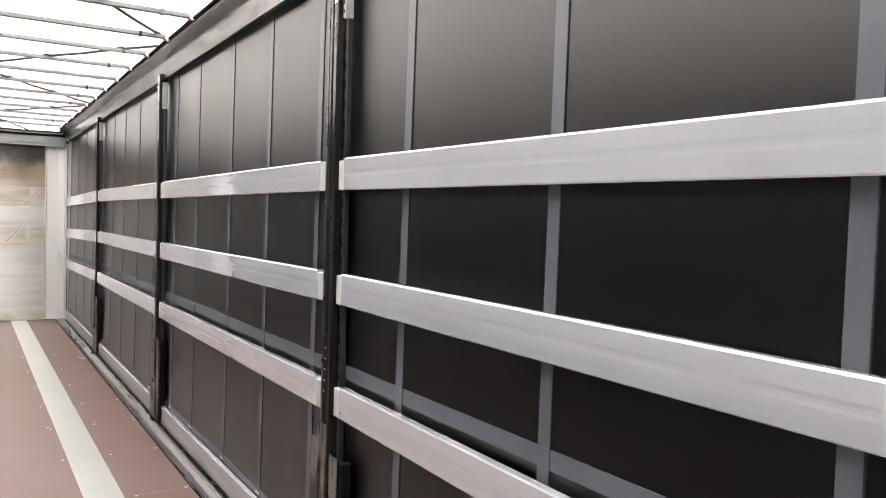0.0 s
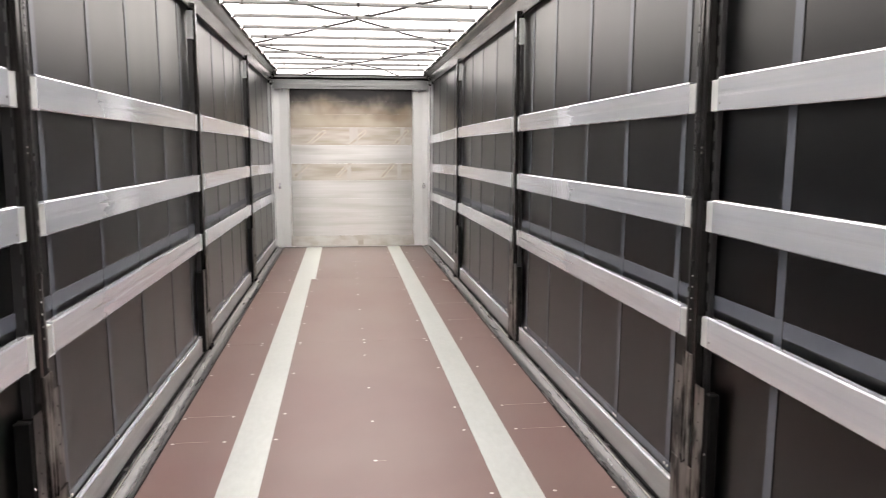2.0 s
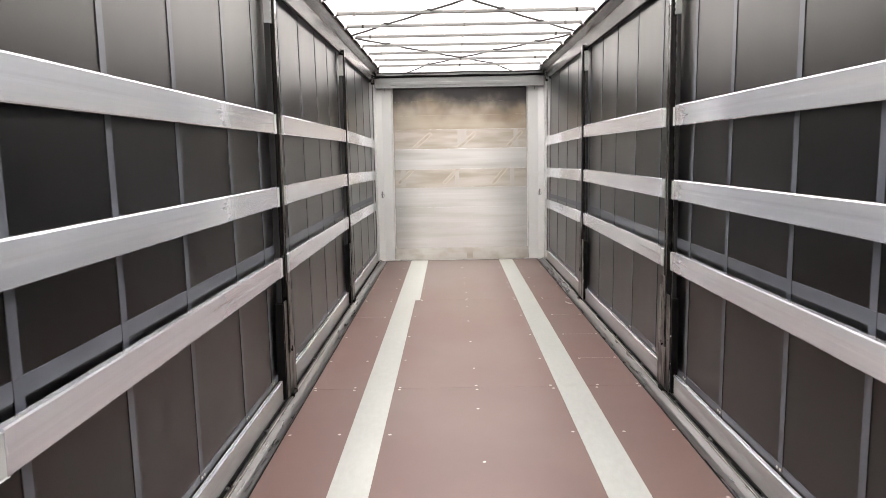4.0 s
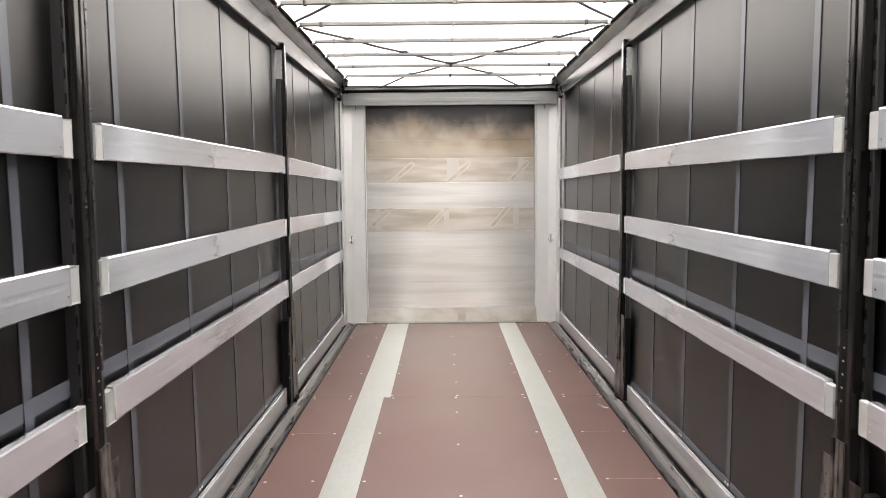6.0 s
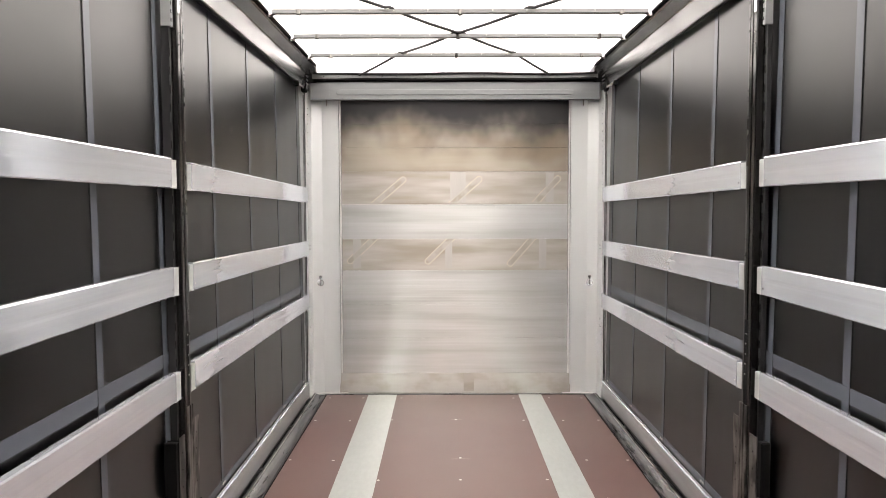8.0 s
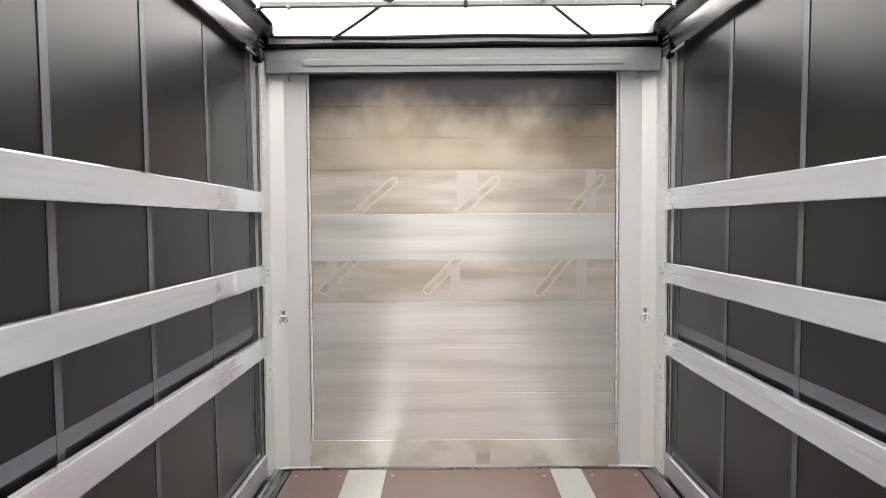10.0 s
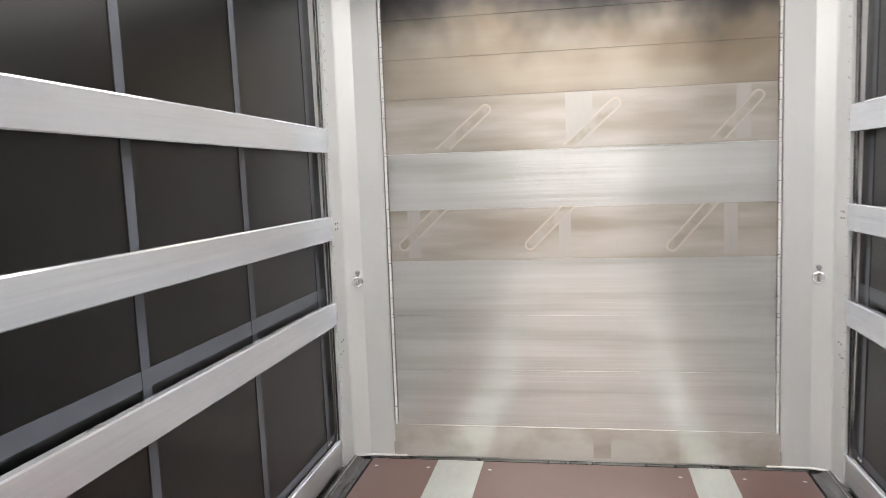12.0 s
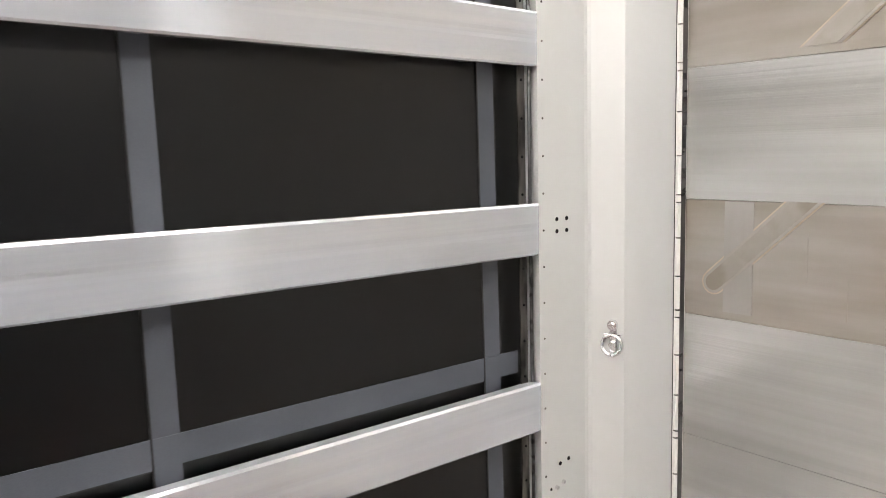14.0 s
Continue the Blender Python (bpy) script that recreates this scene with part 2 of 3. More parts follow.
def coated_cloth(name, base, rough, ior, gain, lift):
    """Dark coated fabric: dull face on, glossy along the surface."""
    m = bpy.data.materials.new(name)
    m.use_nodes = True
    n, l = m.node_tree.nodes, m.node_tree.links
    out = n["Material Output"]
    n.remove(n["Principled BSDF"])
    geo = n.new("ShaderNodeNewGeometry")
    cloud, weave = n.new("ShaderNodeTexNoise"), n.new("ShaderNodeTexNoise")
    cloud.inputs["Scale"].default_value, cloud.inputs["Detail"].default_value = 1.3, 4.0
    weave.inputs["Scale"].default_value, weave.inputs["Detail"].default_value = 600.0, 2.0
    l.new(geo.outputs["Position"], cloud.inputs["Vector"])
    l.new(geo.outputs["Position"], weave.inputs["Vector"])
    ramp = n.new("ShaderNodeValToRGB")
    ramp.color_ramp.elements[0].position, ramp.color_ramp.elements[1].position = 0.3, 0.7
    ramp.color_ramp.elements[0].color = (*[0.7 * c for c in base], 1)
    ramp.color_ramp.elements[1].color = (*[1.3 * c for c in base], 1)
    l.new(cloud.outputs["Fac"], ramp.inputs["Fac"])
    relief = n.new("ShaderNodeBump")
    relief.inputs["Strength"].default_value, relief.inputs["Distance"].default_value = 0.04, 0.001
    l.new(weave.outputs["Fac"], relief.inputs["Height"])
    dull, gloss, both = n.new("ShaderNodeBsdfDiffuse"), n.new("ShaderNodeBsdfGlossy"), n.new("ShaderNodeMixShader")
    l.new(ramp.outputs["Color"], dull.inputs["Color"])
    l.new(relief.outputs[0], dull.inputs["Normal"])
    l.new(relief.outputs[0], gloss.inputs["Normal"])
    gloss.inputs["Color"].default_value = (0.98, 0.985, 0.98, 1)
    gloss.distribution = "BECKMANN"
    spread = n.new("ShaderNodeMapRange")
    spread.inputs["To Min"].default_value, spread.inputs["To Max"].default_value = rough
    l.new(cloud.outputs["Fac"], spread.inputs["Value"])
    l.new(spread.outputs[0], gloss.inputs["Roughness"])
    sheen, scale = n.new("ShaderNodeFresnel"), n.new("ShaderNodeMath")
    sheen.inputs["IOR"].default_value = ior
    scale.operation, scale.use_clamp = "MULTIPLY_ADD", True
    scale.inputs[1].default_value, scale.inputs[2].default_value = gain, lift
    l.new(sheen.outputs[0], scale.inputs[0])
    l.new(scale.outputs[0], both.inputs[0])
    l.new(dull.outputs[0], both.inputs[1])
    l.new(gloss.outputs[0], both.inputs[2])
    l.new(both.outputs[0], out.inputs["Surface"])
    return m


CURTAIN = coated_cloth("dark_pvc_curtain", (0.0008, 0.0010, 0.0013), (0.35, 0.38), 1.42, 0.86, 0.033)


# ---- mesh helpers ----
def box(bm, x0, x1, y0, y1, z0, z1):
    """An axis-aligned block; returns its vertices."""
    made = bmesh.ops.create_cube(bm, size=1.0)["verts"]
    for v in made:
        v.co = Vector(((x0 + x1) / 2 + v.co.x * (x1 - x0), (y0 + y1) / 2 + v.co.y * (y1 - y0), (z0 + z1) / 2 + v.co.z * (z1 - z0)))
    return made


def extrude(bm, outline, axis, a, b):
    """A closed outline swept from a to b along an axis. Outline pairs: (x, z) for y, (x, y) for z, (y, z) for x."""
    def spot(p, w):
        return {"x": (w, p[0], p[1]), "y": (p[0], w, p[1]), "z": (p[0], p[1], w)}[axis]
    first = [bm.verts.new(spot(p, a)) for p in outline]
    second = [bm.verts.new(spot(p, b)) for p in outline]
    k = len(outline)
    for i in range(k):
        bm.faces.new((first[i], first[(i + 1) % k], second[(i + 1) % k], second[i]))
    bm.faces.new(first[::-1])
    bm.faces.new(second)


def disc(bm, centre, normal, radius, depth, sides=10):
    """A short cylinder that stands out from centre along normal."""
    turn = Vector(normal).to_track_quat("Z", "Y").to_matrix().to_4x4()
    bmesh.ops.create_cone(bm, cap_ends=True, segments=sides, radius1=radius, radius2=radius * 0.85, depth=depth,
                          matrix=Matrix.Translation(Vector(centre) + Vector(normal).normalized() * depth / 2) @ turn)


def tube(bm, points, radius, sides=8):
    """A round bar along a line of points."""
    rings = []
    pts = [Vector(p) for p in points]
    for i, p in enumerate(pts):
        way = (pts[min(i + 1, len(pts) - 1)] - pts[max(i - 1, 0)]).normalized()
        side = way.orthogonal().normalized() if abs(way.z) > 0.9 else way.cross(Vector((0, 0, 1))).normalized()
        up = side.cross(way)
        rings.append([bm.verts.new(p + radius * (math.cos(a) * side + math.sin(a) * up)) for a in (2 * math.pi * j / sides for j in range(sides))])
    for r, q in zip(rings, rings[1:]):
        for j in range(sides):
            bm.faces.new((r[j], r[(j + 1) % sides], q[(j + 1) % sides], q[j]))
    bm.faces.new(rings[0][::-1])
    bm.faces.new(rings[-1])


def bevel(bm, width, segments=1):
    bmesh.ops.bevel(bm, geom=list(bm.edges), offset=width, segments=segments, affect="EDGES", profile=0.5, clamp_overlap=True)


def mesh_of(name, bm, material, smooth=False):
    bmesh.ops.recalc_face_normals(bm, faces=bm.faces)
    me = bpy.data.meshes.new(name)
    bm.to_mesh(me)
    bm.free()
    me.materials.append(material)
    if smooth:
        me.shade_smooth()
    return me


def part(name, bm, material, parent, label="", smooth=False):
    """One mesh object, under a thing or a part."""
    data = bm if isinstance(bm, bpy.types.Mesh) else mesh_of(name, bm, material, smooth)
    ob = new(name, data)
    ob.parent = parent
    return tagged(ob, label)


def thing(name, label, category, at=(0, 0, 0), group="", kind=""):
    """A top-level Empty at the base of a thing."""
    ob = new(name)
    ob.location = at
    ob.empty_display_size = 0.1
    return tagged(ob, label, category, group, kind)


def solid(name, bm, material, label, category, group="", kind="", at=(0, 0, 0), smooth=False):
    """A thing of one mesh."""
    ob = new(name, mesh_of(name, bm, material, smooth))
    ob.location = at
    return tagged(ob, label, category, group, kind)


# ---- plan of the trailer, in metres ----
REAR, FRONT = 0.35, 14.0
SLAT_X, CURTAIN_X, POST_X = 1.235, 1.291, 1.24
PILLARS = (4.175, 7.46, 10.672)
STRAPS = (1.23, 2.03, 2.852, 3.655, 4.455, 5.115, 5.77, 6.525, 7.14, 7.86, 8.575, 9.30, 9.945, 10.555, 11.33, 12.09, 12.880, 13.670)
SLAT_Z = (0.824, 1.275, 1.731)
ROOF_Z = 2.77
SIDES = (("right", 1), ("left", -1))

# ground far below the load floor
bm = bmesh.new()
bmesh.ops.create_grid(bm, x_segments=2, y_segments=2, size=600)
solid("ground", bm, YARD, "grey concrete yard under the trailer", "ground", kind="structure", at=(0, 0, -1.2))

# added wall, out of view, that dims the open doorway as the bulkhead reflects it
bm = bmesh.new()
box(bm, -20, 20, -9.3, -9.0, 0, 7.2)
solid("wall_unseen", bm, YARD, "plain grey wall added out of view behind the doorway", "wall", kind="structure", at=(0, 0, -1.2))

# ---- load floor ----
bm = bmesh.new()
box(bm, -1.29, 1.29, REAR, FRONT + 0.05, -0.12, -0.022)
floor = solid("floor", bm, BLACK, "reddish brown plywood load floor with two galvanised strips", "floor", kind="structure")


def sheet(x0, x1, y0, y1, name="plywood_sheet", material=PLY, top=0.0):
    b = bmesh.new()
    box(b, x0 + 0.0012, x1 - 0.0012, y0 + 0.0012, y1 - 0.0012, -0.021, top)
    return part(name, b, material, floor)


JOINTS = (REAR, 1.15, 4.43, 7.615, 10.80, 13.965)
for a, b in zip(JOINTS, JOINTS[1:]):
    inner = -0.511 if a > 10 else -0.562
    sheet(-1.125, -0.757, a, b)
    sheet(inner, 0.554, a, b)
    sheet(0.752, 1.125, a, b)
    sheet(-0.7595, inner + 0.0025, a, b, "floor_strip", ZINC, 0.002)
    sheet(0.5515, 0.7545, a, b, "floor_strip", ZINC, 0.002)
bm = bmesh.new()
box(bm, -1.14, 1.14, 13.967, 14.0, -0.021, 0.003)
part("front_angle", bm, CHANNEL, floor, "dull grey metal angle along the bulkhead")

rng = random.Random(4)
bm = bmesh.new()
disc(bm, (0, 0, 0), (0, 0, 1), 0.0105, 0.0012, 8)
screw_mesh = mesh_of("floor_screw", bm, SCREW)
rows_outer = [13.16, 12.24, 11.57, 10.84, 10.77, 9.94, 9.12, 8.33, 7.65, 7.58, 6.75, 5.88, 5.47, 4.66, 4.46, 4.40, 3.6, 2.8]
rows_inner = [13.17, 11.87, 11.56, 10.84, 10.77, 9.95, 9.12, 8.33, 7.65, 7.58, 6.75, 5.88, 5.48, 4.66, 4.46, 4.40, 3.6, 2.8]
rows_mid = [13.18, 12.28, 11.87, 11.25, 10.84, 10.77, 10.39, 9.70, 8.91, 8.09, 7.65, 7.58, 7.17, 6.33, 5.70, 5.10, 4.46, 4.40, 3.6, 2.8]
spots = [(s * x, y) for y in rows_outer for x in (0.822, 1.10) for s in (1, -1)]
spots += [(x, y) for y in rows_inner for x in (0.515, -0.495 if y > 10.65 else -0.53)]
spots += [(0.0, y) for y in rows_mid]
spots += [(x, 13.85) for x in (-1.08, -0.79, -0.47, 0.50, 0.80, 1.08)]
for x, y in spots:
    ob = part("floor_screw", screw_mesh, SCREW, floor)
    ob.location = (x + rng.uniform(-0.01, 0.01), y + rng.uniform(-0.012, 0.012), 0.0)
# pale scratches beside some screws
for x0, x1, y in ((0.84, 1.09, 5.88), (0.85, 1.09, 5.46), (-1.09, -0.84, 5.89), (-1.08, -0.9, 5.48), (0.83, 1.0, 9.94), (-0.05, 0.07, 12.26), (-0.04, 0.04, 13.19), (0.84, 1.07, 8.33), (-1.08, -0.83, 9.95), (0.82, 1.07, 9.12), (0.0, 0.05, 5.1)):
    bm = bmesh.new()
    box(bm, x0, x1, y - 0.0015, y + 0.0015, -0.002, 0.0008)
    part("scratch", bm, SCRATCH, floor)
bm = bmesh.new()
tube(bm, [(1.05, 10.56, 0.001), (1.062, 10.52, 0.001), (1.08, 10.47, 0.001), (1.105, 10.465, 0.001)], 0.008, 6)
part("paint_scuff", bm, SCREW, floor, "small pale paint scuff on the plywood")

# ---- side profiles beside the floor ----
for side, s in SIDES:
    rail = thing("side_rail_" + side, "grey aluminium side rail along the floor edge", "side rail", (s * 1.18, REAR, 0), kind="structure")
    bm = bmesh.new()
    extrude(bm, [(s * -0.046, -0.02), (s * -0.046, 0.003), (s * -0.040, 0.0015), (s * -0.022, 0.001), (s * -0.006, 0.004), (s * 0.010, 0.011), (s * 0.024, 0.019), (s * 0.047, 0.022), (s * 0.051, 0.018), (s * 0.051, -0.02)], "y", 0, FRONT - REAR - 0.06)
    part("floor_profile", bm, CHANNEL, rail)
    bm = bmesh.new()
    box(bm, s * 0.0300, s * 0.0350, 0, FRONT - REAR - 0.06, 0.010, 0.0225)
    part("edge_lip", bm, SCREW, rail, "thin pale metal lip along the rail")
    bm = bmesh.new()
    box(bm, s * -0.0545, s * -0.0465, 0, FRONT - REAR - 0.06, -0.02, -0.003)
    part("edge_joint", bm, BLACK, rail, "dark joint beside the plywood")
    bm = bmesh.new()
    box(bm, s * 0.0515, s * 0.0610, 0, FRONT - REAR - 0.06, -0.02, 0.012)
    part("gap_floor", bm, BLACK, rail, "dark gap under the side board")
    # slack black webbing loops, one after another in the gap
    y = 0.2
    while y < 12.9:
        span = rng.uniform(0.55, 0.8)
        bm = bmesh.new()
        pts = []
        for k in range(13):
            u = k / 12
            pts.append((s * (0.058 - 0.014 * math.sin(math.pi * u) ** 2), y + span * u, 0.0235 + 0.010 * math.sin(math.pi * u)))
        tube(bm, pts, 0.0042, 6)
        part("strap_loop", bm, BLACK, rail, smooth=True)
        bm = bmesh.new()
        box(bm, s * 0.044, s * 0.060, y + span + 0.01, y + span + 0.05, 0.012, 0.030)
        bevel(bm, 0.003)
        part("clip", bm, CHANNEL, rail, "small dark metal clip")
        y += span + rng.uniform(0.06, 0.12)

# ---- bulkhead at the front ----
bm = bmesh.new()
box(bm, -1.3, 1.3, FRONT + 0.07, FRONT + 0.10, -0.1, 2.85)
wall = solid("wall_front", bm, POST, "aluminium plank bulkhead with brown tarnished bands", "wall", kind="structure")


def bulge(z):
    """The bulkhead bows a little away from the load at half height."""
    return 0.028 * (1 - ((z - 1.3) / 1.3) ** 2)


SEAMS = (0.184, 0.492, 0.791, 1.089, 1.362, 1.662, 1.948, 2.155, 2.357, 2.560)
for i, (a, b) in enumerate(zip(SEAMS, SEAMS[1:])):
    tan = i in (3, 5)
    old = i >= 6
    bm = bmesh.new()
    y0, edge = FRONT, 0.0003
    groove = 0.00014 if i < 3 else 0.00008
    a, b = a + 0.0007, b - 0.0007
    outline = [(y0 + 0.03, a), (y0 + edge, a), (y0, a + edge)]
    # shallow drawn grooves beside each joint, and a face that is not quite true
    for k, at in enumerate((0.016, 0.019, 0.022, 0.042, 0.046, 0.05)):
        outline.append((y0 + (groove if k in (1, 4) else 0.0), a + at))
    for k in range(2, 8):
        outline.append((y0 + rng.uniform(0.0, groove), a + k * (b - a) / 9))
    for k, at in enumerate((0.026, 0.023, 0.020)):
        outline.append((y0 + (groove if k == 1 else 0.0), b - at))
    outline += [(y0, b - edge), (y0 + edge, b), (y0 + 0.03, b)]
    extrude(bm, [(y + bulge(z), z) for y, z in outline], "x", -1.0, 1.0)
    part("plank", bm, PLANK_TAN if tan else PLANK_OLD if old else PLANK, wall, "brown tarnished aluminium plank" if tan else "weathered aluminium plank, unevenly darker towards the top" if old else "")
bm = bmesh.new()
for p in box(bm, -1.012, 1.012, FRONT - 0.0015, FRONT + 0.03, 0.005, 0.1836):
    p.co.y += bulge(p.co.z)
bevel(bm, 0.0008)
part("kick_plate", bm, KICK, wall, "dull metal kick plate")
bm = bmesh.new()
for p in box(bm, 0.075, 0.165, FRONT - 0.0024, FRONT, 0.024, 0.176):
    p.co.y += bulge(p.co.z)
part("tape_mark", bm, PLANK_TAN, wall, "brown rectangle on the kick plate where tape had been")


def scar(x0, z0, x1, z1, round_end):
    """A diagonal strip of old glue with a raised rim; round_end: 0 lower, 1 upper."""
    a, b = Vector((x0, z0)), Vector((x1, z1))
    way = (b - a).normalized()
    side = Vector((-way.y, way.x))
    for grow, front, material, name in ((0.0290, 0.0012, SCAR_LINE, "glue_groove"), (0.0255, 0.0020, SCAR_RIM, "glue_rim"), (0.0190, 0.0026, SCAR, "glue_mark")):
        pts = []
        ends = ((a, -1), (b, 1))
        for e, (p, d) in enumerate(ends):
            if e == round_end:
                for k in range(9):
                    ang = math.pi * k / 8
                    pts.append(p + grow * (d * way * math.sin(ang) + (-d * side) * math.cos(ang)))
            else:
                # the far end is cut level by the seam
                slope = grow / abs(way.y)
                pts += [Vector((p.x + d * slope, p.y)), Vector((p.x - d * slope, p.y))]
        m = bmesh.new()
        extrude(m, [(p.x, -p.y) for p in pts], "z", 0, front)
        for v in m.verts:
            v.co = Vector((v.co.x, FRONT + bulge(-v.co.y) - v.co.z, -v.co.y))
        part(name, m, material, wall)


for x0, z0, x1, z1 in ((-0.685, 1.680, -0.45, 1.878), (-0.015, 1.680, 0.21, 1.880), (0.705, 1.680, 0.895, 1.885)):
    scar(x0, z0, x1, z1, 1)
for x0, z0, x1, z1 in ((-0.915, 1.172, -0.71, 1.364), (-0.235, 1.168, -0.035, 1.364), (0.485, 1.148, 0.675, 1.364)):
    scar(x0, z0, x1, z1, 0)
for x0, x1, a, b in ((-0.04, 0.095, 1.680, 1.945), (0.79, 0.86, 1.680, 1.945), (-0.89, -0.82, 1.106, 1.36), (-0.085, -0.023, 1.106, 1.36), (0.735, 0.80, 1.106, 1.36)):
    bm = bmesh.new()
    for p in box(bm, x0, x1, FRONT - 0.0012, FRONT + 0.004, a, b):
        p.co.y += bulge(p.co.z)
    part("tape_mark", bm, PATCH, wall, "pale rectangle where tape had been")

# short upright scratches on the two tarnished planks
for k in range(10):
    low, top = ((1.10, 1.355), (1.675, 1.93))[k % 2]
    x, z, h = rng.uniform(-0.9, 0.95), rng.uniform(low, top - 0.1), rng.uniform(0.03, 0.10)
    bm = bmesh.new()
    for p in box(bm, x, x + 0.002, FRONT - 0.0008, FRONT + 0.003, z, z + h):
        p.co.y += bulge(p.co.z)
    part("scratch", bm, SCAR, wall)

for side, s in SIDES:
    # sealed seam strip between planks and post, tacked at short steps
    strip = thing("seam_strip_" + side, "pale sealed seam strip between bulkhead planks and corner post", "trim", (s * 0.990, FRONT - 0.002, 0.186), kind="structure")
    bm = bmesh.new()
    extrude(bm, [(s * -0.006, 0.02), (s * -0.006, 0.0), (s * -0.002, -0.006), (s * 0.006, -0.006), (s * 0.009, 0.0), (s * 0.009, 0.02)], "z", 0, 2.385)
    part("strip", bm, SEALANT, strip)
    bm = bmesh.new()
    box(bm, s * 0.0095, s * 0.0107, -0.003, 0.016, 0, 2.385)
    part("dark_gap", bm, CHANNEL, strip)
    bm = bmesh.new()
    box(bm, s * -0.0075, s * -0.0062, -0.001, 0.016, 0, 2.385)
    part("dark_gap", bm, CHANNEL, strip)
    # folded tabs: one every third of a plank, and a pair at each plank joint
    for a, b in zip(SEAMS, SEAMS[1:]):
        for z in (a - 0.194, a - 0.176, a + (b - a) / 3 - 0.186, a + 2 * (b - a) / 3 - 0.186):
            if z < 0.01:
                continue
            bm = bmesh.new()
            box(bm, s * -0.0068, s * 0.003, -0.0066, 0.004, z, z + 0.0032)
            part("tab", bm, FOOT, strip)
    # folded corner post
    post = thing("corner_post_" + side, "light grey painted steel corner post with folded edges", "corner post", (s * 1.24, 13.790, 0), kind="structure")
    bm = bmesh.new()
    plan = [(0, 0), (0, 0.168), (-0.003, 0.177), (-0.010, 0.183), (-0.078, 0.207), (-0.092, 0.212), (-0.235, 0.212), (-0.235, 0.262), (0.075, 0.262), (0.075, 0)]
    extrude(bm, [(s * x, y) for x, y in plan], "z", 0.0, 2.74)
    part("post_body", bm, POST, post)
    # bolts and drilled holes on the flank
    for zz in (0.55, 0.62, 1.93, 2.0, 2.15, 2.2, 2.27, 2.34, 2.42, 2.47):
        bm = bmesh.new()
        disc(bm, (0, 0.035, zz), (-s, 0, 0), 0.004, 0.0012, 8)
        part("hole", bm, BLACK, post)
    for y, zz in ((0.052, 1.284), (0.088, 1.284), (0.052, 1.314), (0.088, 1.314), (0.058, 0.680), (0.090, 0.685)):
        bm = bmesh.new()
        disc(bm, (0, y + 0.012, zz), (-s, 0, 0), 0.0058, 0.0012, 8)
        part("hole", bm, BLACK, post)
    for y, zz in ((0.055, 0.62), (0.08, 0.628)):
        bm = bmesh.new()
        disc(bm, (0, y, zz), (-s, 0, 0), 0.006, 0.006, 8)
        part("bolt", bm, CHROME, post)
    for k in range(26):
        bm = bmesh.new()
        disc(bm, (0, 0.016, 0.3 + 0.09 * k), (-s, 0, 0), 0.003, 0.0015, 6)
        part("rivet", bm, FOOT, post)
    # bead of sealant at the foot
    bm = bmesh.new()
    tube(bm, [(s * -0.005, 0.03, 0.008), (s * -0.006, 0.172, 0.008), (s * -0.086, 0.203, 0.008), (s * -0.3, 0.208, 0.008)], 0.006)
    part("sealant", bm, SEALANT, post, smooth=True)
    # upright tube that tensions the curtain
    pole = thing("curtain_pole", "dull grey metal tube that holds the curtain edge upright", "curtain pole", (s * 1.256, 13.777, 0.15), "curtain poles")
    bm = bmesh.new()
    tube(bm, [(0, 0, 0), (0, 0, 2.45)], 0.0045, 12)
    part("tube", bm, CHANNEL, pole, smooth=True)
    bm = bmesh.new()
    box(bm, s * 0.004, s * 0.007, -0.034, -0.010, 0.0, 2.42)
    part("slotted_plate", bm, FOOT, pole, "dull grey drilled plate")
    for k in range(26):
        bm = bmesh.new()
        disc(bm, (s * 0.004, -0.022, 0.06 + 0.09 * k), (-s, 0, 0), 0.0035, 0.002, 6)
        part("hole", bm, BLACK, pole)
    # lashing ring on the folded face of the post
    ring = thing("lashing_ring", "bright zinc-plated lashing ring bolted to the corner post", "lashing ring", (s * 1.174, 13.991, 0.998), "lashing rings")
    ring.rotation_euler = (0, 0, s * radians(-19.4))
    bm = bmesh.new()
    box(bm, -0.010, 0.010, -0.005, 0.0, -0.040, 0.050)
    bevel(bm, 0.003)
    part("plate", bm, CHROME, ring)
    bm = bmesh.new()
    disc(bm, (0, -0.005, 0.037), (0, -1, 0), 0.0150, 0.007, 14)
    disc(bm, (0, -0.012, 0.037), (0, -1, 0), 0.0090, 0.007, 6)
    part("bolt", bm, CHROME, ring, "round-headed zinc-plated bolt")
    bm = bmesh.new()
    disc(bm, (0, -0.005, -0.014), (0, -1, 0), 0.0100, 0.010, 10)
    part("bolt", bm, CHROME, ring)
    for side_of in (1, -1):
        bm = bmesh.new()
        box(bm, side_of * 0.010, side_of * 0.022, -0.004, 0.0, 0.002, 0.012)
        bevel(bm, 0.002)
        part("ear", bm, CHROME, ring)
    bm = bmesh.new()
    tube(bm, [(0.0255 * math.sin(a), -0.013 - 0.003 * math.cos(a), -0.014 - 0.0255 * math.cos(a)) for a in (2 * math.pi * k / 20 for k in range(21))], 0.0052)
    part("ring", bm, CHROME, ring, smooth=True)

